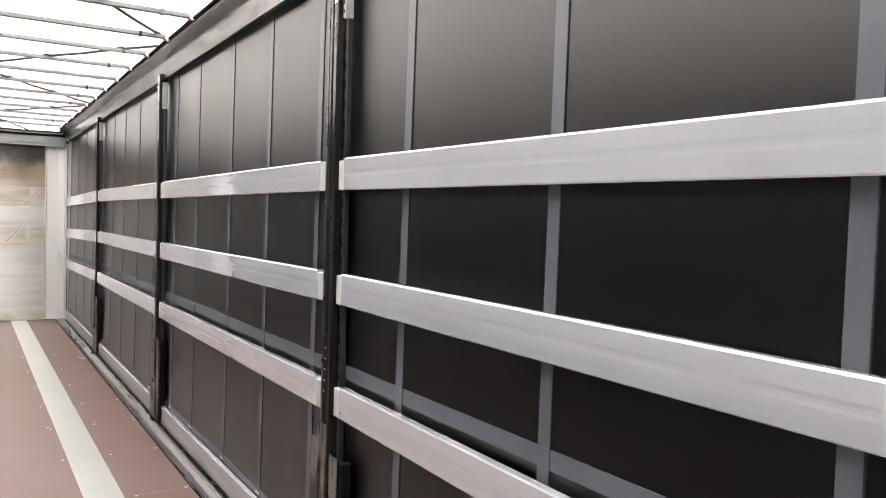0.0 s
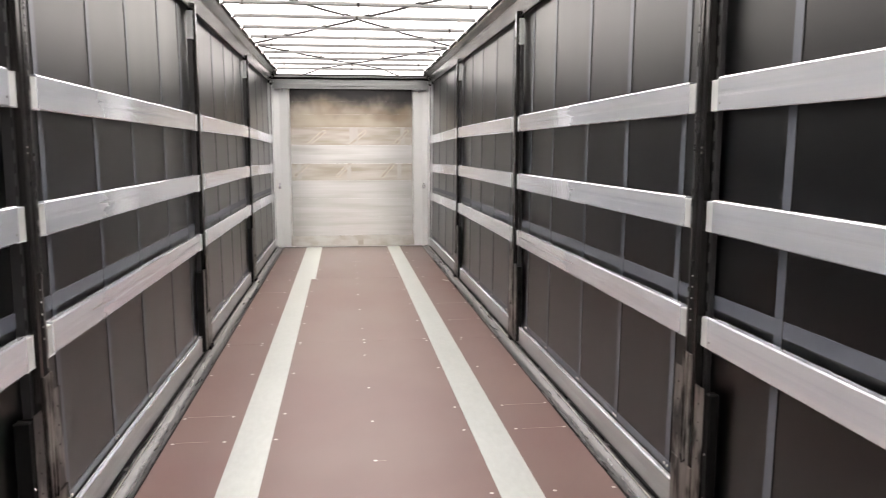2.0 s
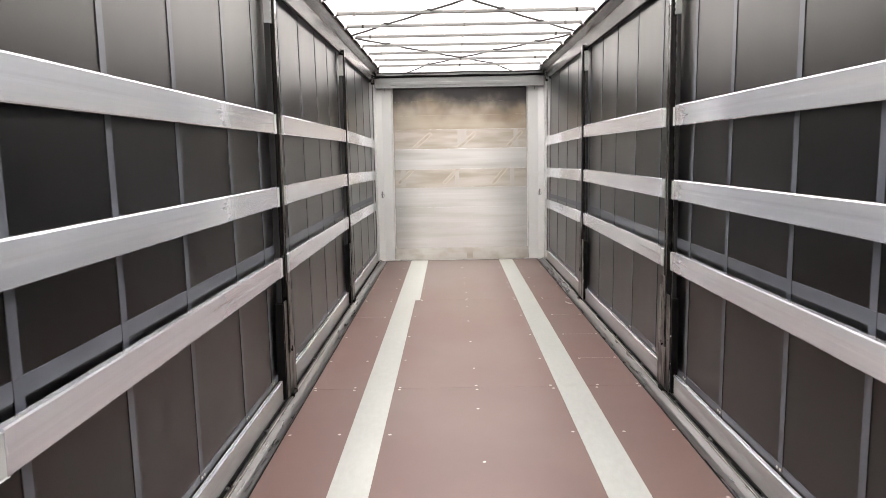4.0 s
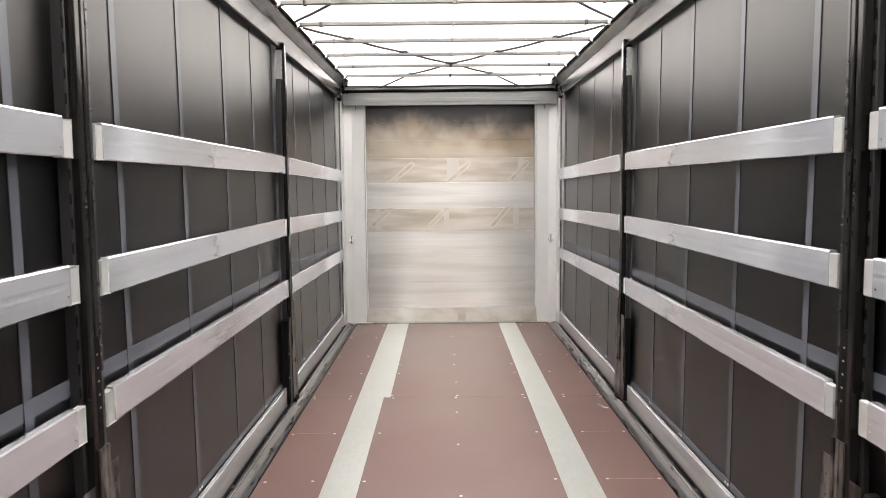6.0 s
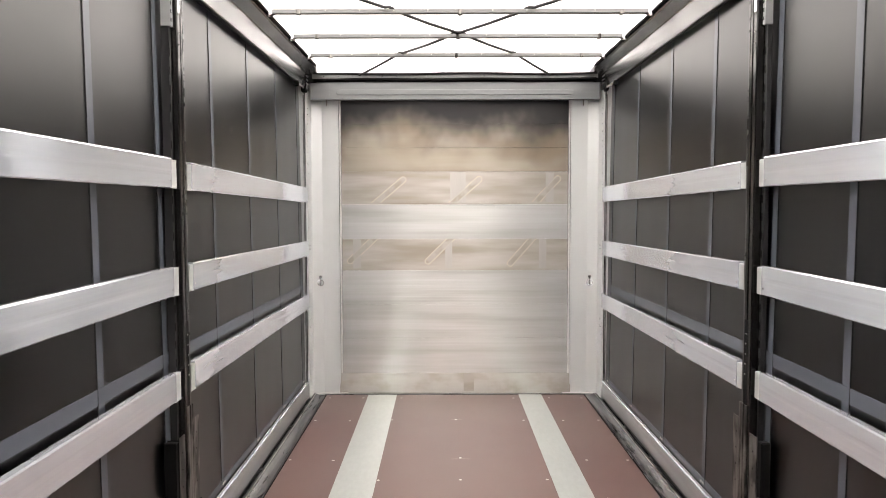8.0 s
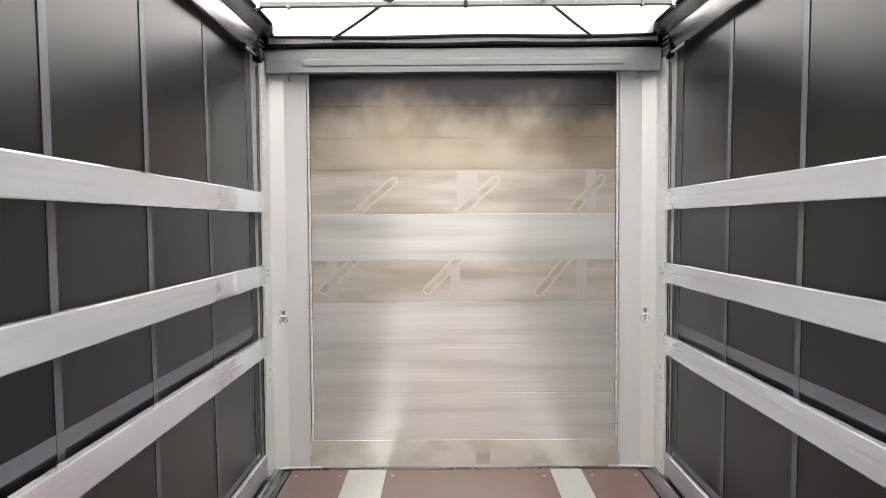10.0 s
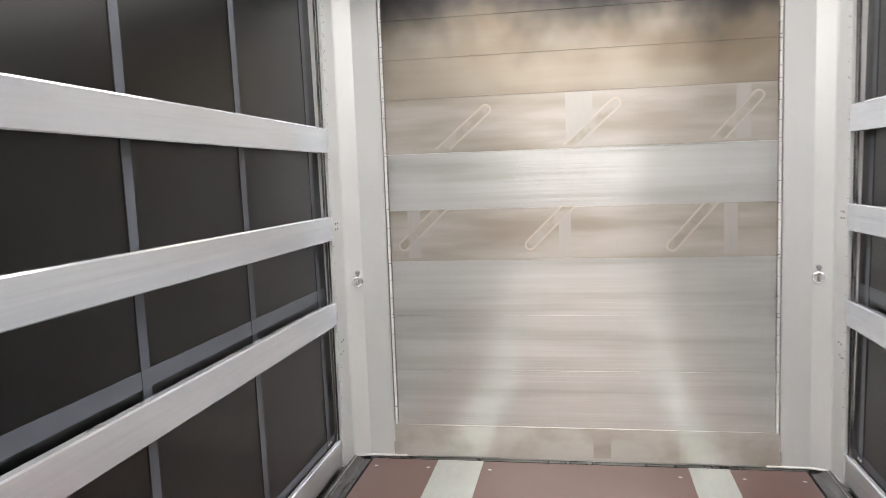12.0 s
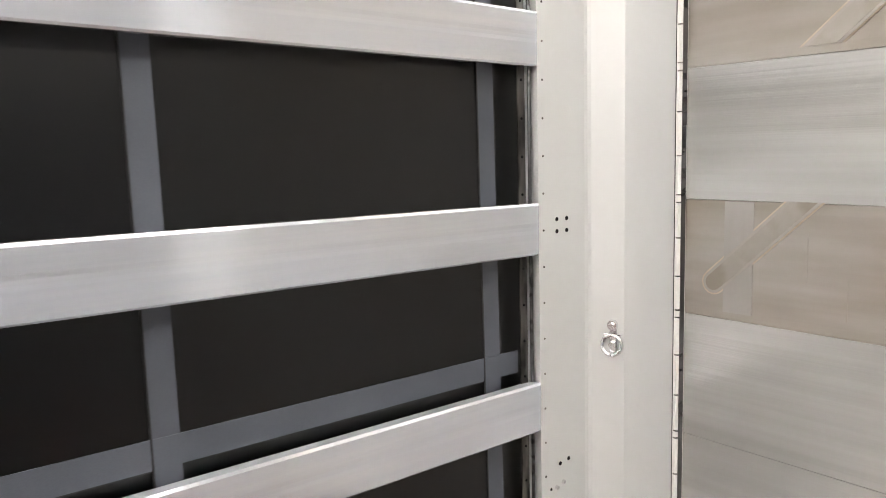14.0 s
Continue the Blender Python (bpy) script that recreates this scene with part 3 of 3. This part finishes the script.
# header over the bulkhead
header = thing("front_header", "light grey folded steel header beam over the bulkhead", "header beam", (0, 13.86, 2.545), kind="structure")
bm = bmesh.new()
extrude(bm, [(0.0, 0.004), (0.004, 0.0), (0.012, 0.0), (0.012, 0.012), (0.13, 0.012), (0.13, 0.168), (0.0, 0.146)], "x", -1.225, 1.225)
part("beam", bm, HEADER, header)
bm = bmesh.new()
ends = [(-0.98 + 0.02 * math.cos(a), 0.062 + 0.022 * math.sin(a)) for a in (math.pi / 2 + math.pi * k / 8 for k in range(9))]
ends += [(0.98 + 0.02 * math.cos(a), 0.062 + 0.022 * math.sin(a)) for a in (-math.pi / 2 + math.pi * k / 8 for k in range(9))]
extrude(bm, [(x, z) for x, z in ends], "y", -0.009, 0.01)
bevel(bm, 0.007, 2)
part("pressed_rib", bm, HEADER, header, "long pressed rib in the header")
bm = bmesh.new()
tube(bm, [(x, -0.012, 0.166 + 0.004 * math.sin(7 * x)) for x in np.linspace(-1.19, 1.19, 30)], 0.016)
part("rubber_seal", bm, BLACK, header, "black rubber seal along the roof", smooth=True)
bm = bmesh.new()
tube(bm, [(x, -0.034, 0.214 + 0.005 * math.sin(5 * x + 1)) for x in np.linspace(-1.19, 1.19, 30)], 0.011)
part("roof_hem", bm, CORD, header, "dark hem of the roof fabric", smooth=True)
bm = bmesh.new()
box(bm, -1.20, 1.20, -0.010, 0.02, 0.148, 0.188)
part("seal_strip", bm, BLACK, header, "black rubber strip on top of the header")
bm = bmesh.new()
extrude(bm, [(-0.022, 0.176), (-0.022, 0.214), (0.02, 0.222), (0.02, 0.176)], "x", -1.20, 1.20)
part("flange", bm, BAR, header, "grey flange above the seal")
for x in np.linspace(-1.1, 1.1, 19):
    bm = bmesh.new()
    disc(bm, (x, -0.022, 0.193), (0, -1, 0), 0.005, 0.004, 6)
    part("screw", bm, FOOT, header)
for s in (1, -1):
    bm = bmesh.new()
    box(bm, s * 1.06, s * 1.10, -0.004, 0.0, 0.01, 0.143)
    part("gusset", bm, HEADER, header)
    bm = bmesh.new()
    tube(bm, [(s * 1.085, 0.01, -0.05), (s * 1.085, 0.01, 0.0)], 0.005)
    part("pin", bm, FOOT, header)

# ---- rear frame behind the start of the walk, doors open ----
rear = thing("rear_frame", "grey steel rear door frame with open doorway", "door frame", (0, REAR - 0.1, 0), kind="structure")
for s in (1, -1):
    bm = bmesh.new()
    box(bm, s * 1.17, s * 1.30, 0, 0.12, -0.1, 2.85)
    part("frame_post", bm, POST, rear)
bm = bmesh.new()
box(bm, -1.168, 1.168, 0, 0.12, 2.72, 2.85)
part("frame_head", bm, POST, rear)

# ---- roof ----
bm = bmesh.new()
bars = [13.225 - 0.656 * k for k in range(20)]
ys = sorted({FRONT - 0.15, 13.55, FRONT + 0.0, REAR - 0.05, *bars, *[0.5 * (a + b) for a, b in zip(bars, bars[1:])]})
xs = np.linspace(-1.16, 1.16, 9)
grid = []
for y in ys:
    on_bar = min(abs(y - b) for b in bars) < 0.05
    # drawn down to the header at the front
    drop = 0.075 * max(0.0, (y - 13.30) / 0.55)
    grid.append([bm.verts.new((x, y, ROOF_Z - drop + (0.052 if on_bar else 0.062 + 0.008 * rng.random()))) for x in xs])
for r, q in zip(grid, grid[1:]):
    for j in range(len(xs) - 1):
        bm.faces.new((r[j], q[j], q[j + 1], r[j + 1]))
roof_mesh = bpy.data.meshes.new("ceiling")
bm.to_mesh(roof_mesh)
bm.free()
roof_mesh.materials.append(ROOF)
roof_mesh.shade_smooth()
tagged(new("ceiling", roof_mesh), "bright white translucent fabric roof letting daylight through", "ceiling", kind="structure")

for side, s in SIDES:
    rail = thing("roof_rail_" + side, "shiny bare aluminium roof rail above the curtain", "roof rail", (s * 1.262, REAR, 2.638), kind="structure")
    length = FRONT - REAR - 0.02
    bm = bmesh.new()
    section = [(0, 0), (-0.004, 0.001), (-0.007, 0.006), (-0.030, 0.104), (-0.036, 0.110), (-0.106, 0.134), (-0.116, 0.142),
               (-0.116, 0.157), (-0.108, 0.157), (-0.104, 0.147), (-0.02, 0.20), (0.04, 0.20), (0.04, 0.02), (0.012, 0.0)]
    extrude(bm, [(s * x, z) for x, z in section], "y", 0, length)
    part("rail_profile", bm, RAIL, rail)
    bm = bmesh.new()
    tube(bm, [(s * 0.007, 0, -0.003), (s * 0.007, length, -0.003)], 0.0055)
    part("curtain_track", bm, BLACK, rail, "black curtain track under the rail", smooth=True)
    bm = bmesh.new()
    tube(bm, [(s * -0.125, y, 0.157 + 0.002 * math.sin(9 * y)) for y in np.linspace(0, length, 60)], 0.010)
    part("rubber_seal", bm, BLACK, rail, "black rubber roof seal", smooth=True)
    # pierced bracket at the front end
    bracket = thing("rail_bracket", "black pierced steel bracket joining roof rail and header", "bracket", (s * 1.232, 13.77, 2.638), "rail brackets")
    bm = bmesh.new()
    box(bm, 0, s * 0.006, -0.06, 0.08, -0.02, 0.115)
    bevel(bm, 0.002)
    part("plate", bm, LACQUER, bracket)
    for y in (-0.03, 0.01, 0.05):
        for z in (0.03, 0.06, 0.09):
            bm = bmesh.new()
            disc(bm, (0, y, z), (-s, 0, 0), 0.007, 0.002, 8)
            part("rivet", bm, RAVE, bracket)
    bm = bmesh.new()
    box(bm, -s * 0.065, s * 0.03, 0.075, 0.20, 0.05, 0.150)
    bevel(bm, 0.004)
    part("stop_block", bm, BLACK, bracket)
    bm = bmesh.new()
    tube(bm, [(s * 0.022, -0.36, -0.012), (s * 0.018, -0.04, -0.012)], 0.008)
    part("roller_tube", bm, RAVE, bracket, "bright tube of the curtain runner", smooth=True)
    for y in (-0.36, -0.05, 0.0):
        bm = bmesh.new()
        box(bm, s * 0.004, s * 0.034, y - 0.012, y + 0.014, -0.04, -0.006)
        bevel(bm, 0.004)
        part("roller", bm, BLACK, bracket)

bm = bmesh.new()
disc(bm, (0, 0, 0), (0, -1, 0), 0.005, 0.004, 6)
bow_rivet = mesh_of("rivet", bm, CLIP)
for y in bars:
    if y < REAR + 0.1:
        continue
    bar = thing("roof_bar", "slim grey aluminium roof bow under the fabric", "roof bar", (0, y, ROOF_Z), "roof bars")
    bm = bmesh.new()
    extrude(bm, [(-0.016, 0.014), (-0.012, 0.009), (0.012, 0.009), (0.016, 0.014), (0.016, 0.036), (-0.016, 0.036)], "x", -1.105, 1.105)
    part("bow", bm, BAR, bar)
    for x in (-0.95, 0.0, 0.95):
        bm = bmesh.new()
        box(bm, x - 0.011, x + 0.011, -0.020, 0.020, 0.002, 0.038)
        bevel(bm, 0.003)
        part("clip", bm, FOOT, bar)
    for s in (1, -1):
        bm = bmesh.new()
        tube(bm, [(s * 1.09, 0, 0.016), (s * 1.125, 0, 0.006), (s * 1.14, 0, 0.004)], 0.012)
        part("end_hinge", bm, CHROME, bar, "bright hinge end of the bow", smooth=True)
        for k in range(4):
            ob = part("rivet", bow_rivet, CLIP, bar)
            ob.location = (s * (0.19 + 0.2 * k), -0.016, 0.028)

# crossed elastic cords, woven over and under the bows
for centre in (12.54, 8.78, 5.0, 1.9):
    for s in (1, -1):
        pts = []
        for k in range(121):
            u = -1.12 + 2.24 * k / 120
            y = centre + u * 1.58
            if not REAR < y < 13.815:
                continue
            gap = min(abs(y - b) for b in bars)
            z = ROOF_Z + (0.046 if gap < 0.03 else 0.036 - 0.006 * min(1.0, gap / 0.34))
            if y > 13.26:
                z -= 0.055 * (y - 13.26) / 0.54  # drops to the hem over the header
            pts.append((s * u + 0.010 * math.sin(3 * y + s), y, z - (0.002 if s < 0 else 0)))
        bm = bmesh.new()
        tube(bm, pts, 0.0095, 6)
        solid("bungee_rope", bm, CORD, "dark grey elastic cord stretched diagonally across the roof", "elastic cord", "roof cords", smooth=True)

# ---- side curtains ----
bm = bmesh.new()
disc(bm, (0, 0, 0), (-1, 0, 0), 0.0075, 0.004, 10)
rivet_mesh = mesh_of("rivet", bm, SCREW)
for side, s in SIDES:
    curtain = thing("side_curtain", "black coated fabric side curtain with grey webbing straps", "side curtain", (s * (CURTAIN_X - 0.0165), REAR, 0.02), "side curtains")
    curtain.rotation_euler = (0, s * 0.012, 0)  # laced to the side board a little further in than the rail
    bm = bmesh.new()
    cols = np.linspace(-0.05, FRONT - REAR - 0.2115, 280)
    rows = np.linspace(-0.08, 2.69, 10)
    for depth in (0.0, 0.003):
        g = []
        for y in cols:
            near = min(abs(y + REAR - p) for p in STRAPS)
            g.append([bm.verts.new((s * (depth + 0.0022 * (1 - math.cos(math.pi * min(1.0, near / 0.3))) / 2 * (0.7 + 0.3 * math.sin(1.7 * y + 2.1 * z))), y, z)) for z in rows])
        for a, b in zip(g, g[1:]):
            for j in range(len(rows) - 1):
                bm.faces.new((a[j], a[j + 1], b[j + 1], b[j]))
    part("fabric", bm, CURTAIN, curtain, smooth=True)
    for y in STRAPS:
        if y > 13.7:
            continue
        bm = bmesh.new()
        box(bm, s * -0.0014, s * 0.0005, y - REAR - 0.025, y - REAR + 0.025, 0.02, 2.62)
        part("strap", bm, STRAP, curtain, "grey webbing strap")
        bm = bmesh.new()
        box(bm, s * -0.0034, s * 0.0005, y - REAR - 0.029, y - REAR - 0.0255, 0.02, 2.62)
        part("strap_edge_line", bm, HEM, curtain, "thin dark line along the rear edge of the strap")
        for k in (-1, 1):
            ob = part("rivet", rivet_mesh, CHROME, curtain)
            ob.location = (s * -0.006, y - REAR + 0.016 * k, 0.166)
            ob.rotation_euler = (0, 0, 0 if s > 0 else math.pi)
    for y0, y1, low, far, h in ((0.1, 10.30, 0.950, 0.954, 0.056), (10.30, FRONT - REAR - 0.245, 0.954, 0.916, 0.056), (0.1, FRONT - REAR - 0.245, 0.150, 0.150, 0.036)):
        bm = bmesh.new()
        for v in box(bm, s * -0.0026, s * -0.0004, y0, y1, 0, h):
            v.co.z += low if v.co.y < (y0 + y1) / 2 else far
        part("cross_strap", bm, STRAP, curtain, "grey horizontal webbing strap")
    bm = bmesh.new()
    box(bm, s * -0.002, s * 0.0005, 0.1, FRONT - REAR - 0.3, 0.02, 0.142)
    part("hem", bm, HEM, curtain, "black hem of the curtain")

# ---- slats, side boards and pillars ----
SLAT_SECTION = [(0.004, 0.0), (0.0, 0.004), (0.0, 0.050), (0.0005, 0.058), (0.0005, 0.066), (0.0, 0.074), (0.0, 0.1135), (0.0035, 0.119), (0.028, 0.119), (0.028, 0.0)]
BAYS = ((REAR + 0.05, 4.11), (4.24, 7.38), (7.54, 10.60), (10.739, 13.785))


def slat(s, y0, y1, z, tops=0.126, name="load_bar", material=SLAT, x=SLAT_X):
    k = tops / 0.119
    lean, sag = 0.0, 0.0
    if y1 > 13 and name == "load_bar":  # the front bay drops a little towards its post, the top bar most
        lean, sag = (0.038, 0.0) if z < 1 else (0.043, 0.0) if z < 1.5 else (0.047, 0.004)
    ob = thing(name, "brushed aluminium load bar between two pillars" if name == "load_bar" else "dull aluminium bottom board along the floor edge",
               "load bar" if name == "load_bar" else "side board", (s * x, y0, z), name.replace("_", " ") + "s")
    rise = 0.030 if y0 < 2 and name == "load_bar" else 0.0  # the rear bay climbs towards its pillar
    ob.location.z -= rise + sag
    ob.rotation_euler = ((rise - lean) / (y1 - y0), 0, 0)
    m = bmesh.new()
    e = 0.056 if name == "load_bar" else 0.0
    extrude(m, [(s * min(a, 0.028 if name == "load_bar" else 0.020), b * k) for a, b in SLAT_SECTION], "y", e, y1 - y0 - (0.0 if y1 > 13 else e))
    part("board", m, material, ob)
    if name == "side_board":
        # lip in a brighter metal, so the edge's highlight is in the colour
        m = bmesh.new()
        extrude(m, [(s * -0.003, 0.127), (s * -0.002, 0.133), (s * 0.003, 0.138), (s * 0.014, 0.138), (s * 0.014, 0.127)], "y", e, y1 - y0 - e)
        part("top_lip", m, SLAT, ob, "top edge in brighter metal for its highlight")
    if name == "load_bar":
        for a, b in ((0.0, 0.062), (y1 - y0 - 0.062, y1 - y0))[:1 if y1 > 13 else 2]:
            m = bmesh.new()
            box(m, s * 0.003, s * 0.026, a, b, 0.001, 0.117)
            bevel(m, 0.003)
            part("end_cap", m, CAP, ob, "pale grey plastic end cap")
        m = bmesh.new()
        disc(m, (s * 0.0, y1 - y0 - 0.075 if y1 < 13 else 0.075, 0.03), (-s, 0, 0), 0.004, 0.002, 8)
        part("screw", m, FOOT, ob)
    return ob


for side, s in SIDES:
    for y0, y1 in BAYS:
        for z in SLAT_Z:
            slat(s, y0, y1, z)
        slat(s, y0 - 0.02, y1 + 0.02, 0.028, 0.135, "side_board", RAVE, 1.247)


bm = bmesh.new()
box(bm, -0.0015, 0.0015, -0.005, 0.005, 0.0, 0.034)
slot_mesh = mesh_of("channel_slot", bm, BLACK)
bm = bmesh.new()
box(bm, -0.0012, 0.0012, -0.004, 0.004, -0.007, 0.007)
hole_mesh = mesh_of("hole", bm, BLACK)
bm = bmesh.new()
box(bm, -0.0015, 0.0010, -0.004, 0.004, -0.003, 0.003)
tooth_mesh = mesh_of("slot_tooth", bm, RAVE)


def pillar(s, yc):
    """A sliding pillar: lacquered profile, slot, steel foot with flanges, pierced bracket at the top."""
    ob = thing("sliding_pillar", "black lacquered steel sliding pillar with bare steel foot", "pillar", (s * 1.226, yc, 0.012), "sliding pillars")
    m = bmesh.new()
    plan = [(0.004, -0.052), (0.0, -0.046), (0.0, -0.020), (0.006, -0.014), (0.022, -0.012), (0.022, 0.004), (0.008, 0.006), (0.005, 0.010), (0.005, 0.024),
            (0.014, 0.030), (0.014, 0.052), (0.058, 0.052), (0.058, -0.052)]
    extrude(m, [(s * a, b) for a, b in plan], "z", 0.0, 2.66)
    part("profile", m, LACQUER, ob)
    m = bmesh.new()
    box(m, s * 0.012, s * 0.030, 0.053, 0.066, 0.72, 2.64)
    part("flange", m, CHANNEL, ob, "dull grey edge flange")
    m = bmesh.new()
    box(m, s * 0.032, s * 0.058, -0.076, -0.053, 0.02, 2.40)
    bevel(m, 0.004)
    part("side_channel", m, HEM, ob, "black channel beside the profile")
    for k in range(18):
        part("channel_slot", slot_mesh, BLACK, ob).location = (s * 0.032, -0.0645, 0.95 + 0.078 * k)
    for k in range(9):
        if k != 4:
            part("hole", hole_mesh, BLACK, ob).location = (s * (0.0 if k % 2 else 0.005), -0.027 if k % 2 else 0.014, 1.42 + 0.038 * k)
    for k in range(5):
        part("slot_tooth", tooth_mesh, RAVE, ob).location = (s * -0.0006, 0.004 - 0.002 * k, 0.90 + 0.045 * k)
    m = bmesh.new()
    box(m, s * -0.0006, s * 0.004, -0.021, 0.011, 0.755, 1.14)
    part("slot", m, BLACK, ob, "open black slot")
    # foot: ribbed centre, two flanges, broad lower plate, lock housing
    m = bmesh.new()
    plan = [(-0.006, -0.030), (-0.006, -0.008), (-0.001, -0.004), (-0.001, 0.000), (-0.006, 0.004), (-0.006, 0.022), (-0.001, 0.026), (-0.001, 0.030), (-0.006, 0.034), (-0.006, 0.050), (0.003, 0.050), (0.003, -0.030)]
    extrude(m, [(s * a, b) for a, b in plan], "z", 0.30, 0.765)
    part("foot", m, FOOT, ob, "ribbed dark bare steel foot")
    m = bmesh.new()
    box(m, s * -0.004, s * 0.004, -0.058, 0.128, 0.02, 0.30)
    bevel(m, 0.002)
    part("foot_plate", m, FOOT, ob)
    for a, b, low, top in ((0.052, 0.128, 0.302, 0.69), (-0.135, -0.060, 0.02, 0.655)):
        m = bmesh.new()
        box(m, s * 0.0005, s * 0.004, a, b, low, top)
        part("foot_flange", m, FOOT, ob)
        for k in range(4):
            m = bmesh.new()
            disc(m, (s * 0.0005, (a + b) / 2, top - 0.07 - 0.075 * k), (-s, 0, 0), 0.004, 0.001, 8)
            part("hole", m, BLACK, ob)
    m = bmesh.new()
    box(m, s * 0.004, s * 0.045, -0.178, -0.138, 0.03, 0.645)
    bevel(m, 0.005)
    part("lock_box", m, BLACK, ob, "black lock housing beside the foot")
    for z in (0.40, 0.22):
        m = bmesh.new()
        disc(m, (s * 0.004, -0.156, z), (-s, 0, 0), 0.006, 0.004, 8)
        part("bolt", m, CHROME, ob)
    m = bmesh.new()
    tube(m, [(s * -0.008, -0.012, 0.32), (s * -0.010, 0.012, 0.30), (s * -0.010, 0.020, 0.335)], 0.003, 6)
    part("latch_wire", m, BLACK, ob)
    # top bracket
    m = bmesh.new()
    box(m, s * 0.020, s * 0.056, -0.080, -0.056, 2.40, 2.60)
    bevel(m, 0.003)
    part("top_bracket", m, CAP, ob, "grey pierced top bracket")
    for k in range(5):
        m = bmesh.new()
        box(m, s * 0.0185, s * 0.0205, -0.074, -0.064, 2.418 + 0.035 * k, 2.434 + 0.035 * k)
        part("slot_hole", m, BLACK, ob)
    m = bmesh.new()
    box(m, s * -0.002, s * 0.003, -0.045, -0.022, 2.46, 2.64)
    part("top_plate", m, SLAT, ob, "bright plate at the pillar head")
    for z in (1.565, 1.585, 2.33, 2.38, 2.46, 2.50):
        m = bmesh.new()
        disc(m, (s * -0.0005, -0.033, z), (-s, 0, 0), 0.004, 0.0035, 8)
        part("rivet", m, FOOT, ob)
    # runner at the foot
    m = bmesh.new()
    box(m, s * -0.02, s * 0.02, -0.05, 0.05, -0.006, 0.03)
    bevel(m, 0.006)
    part("runner", m, BLACK, ob)
    return ob


for side, s in SIDES:
    for yc in PILLARS:
        pillar(s, yc)
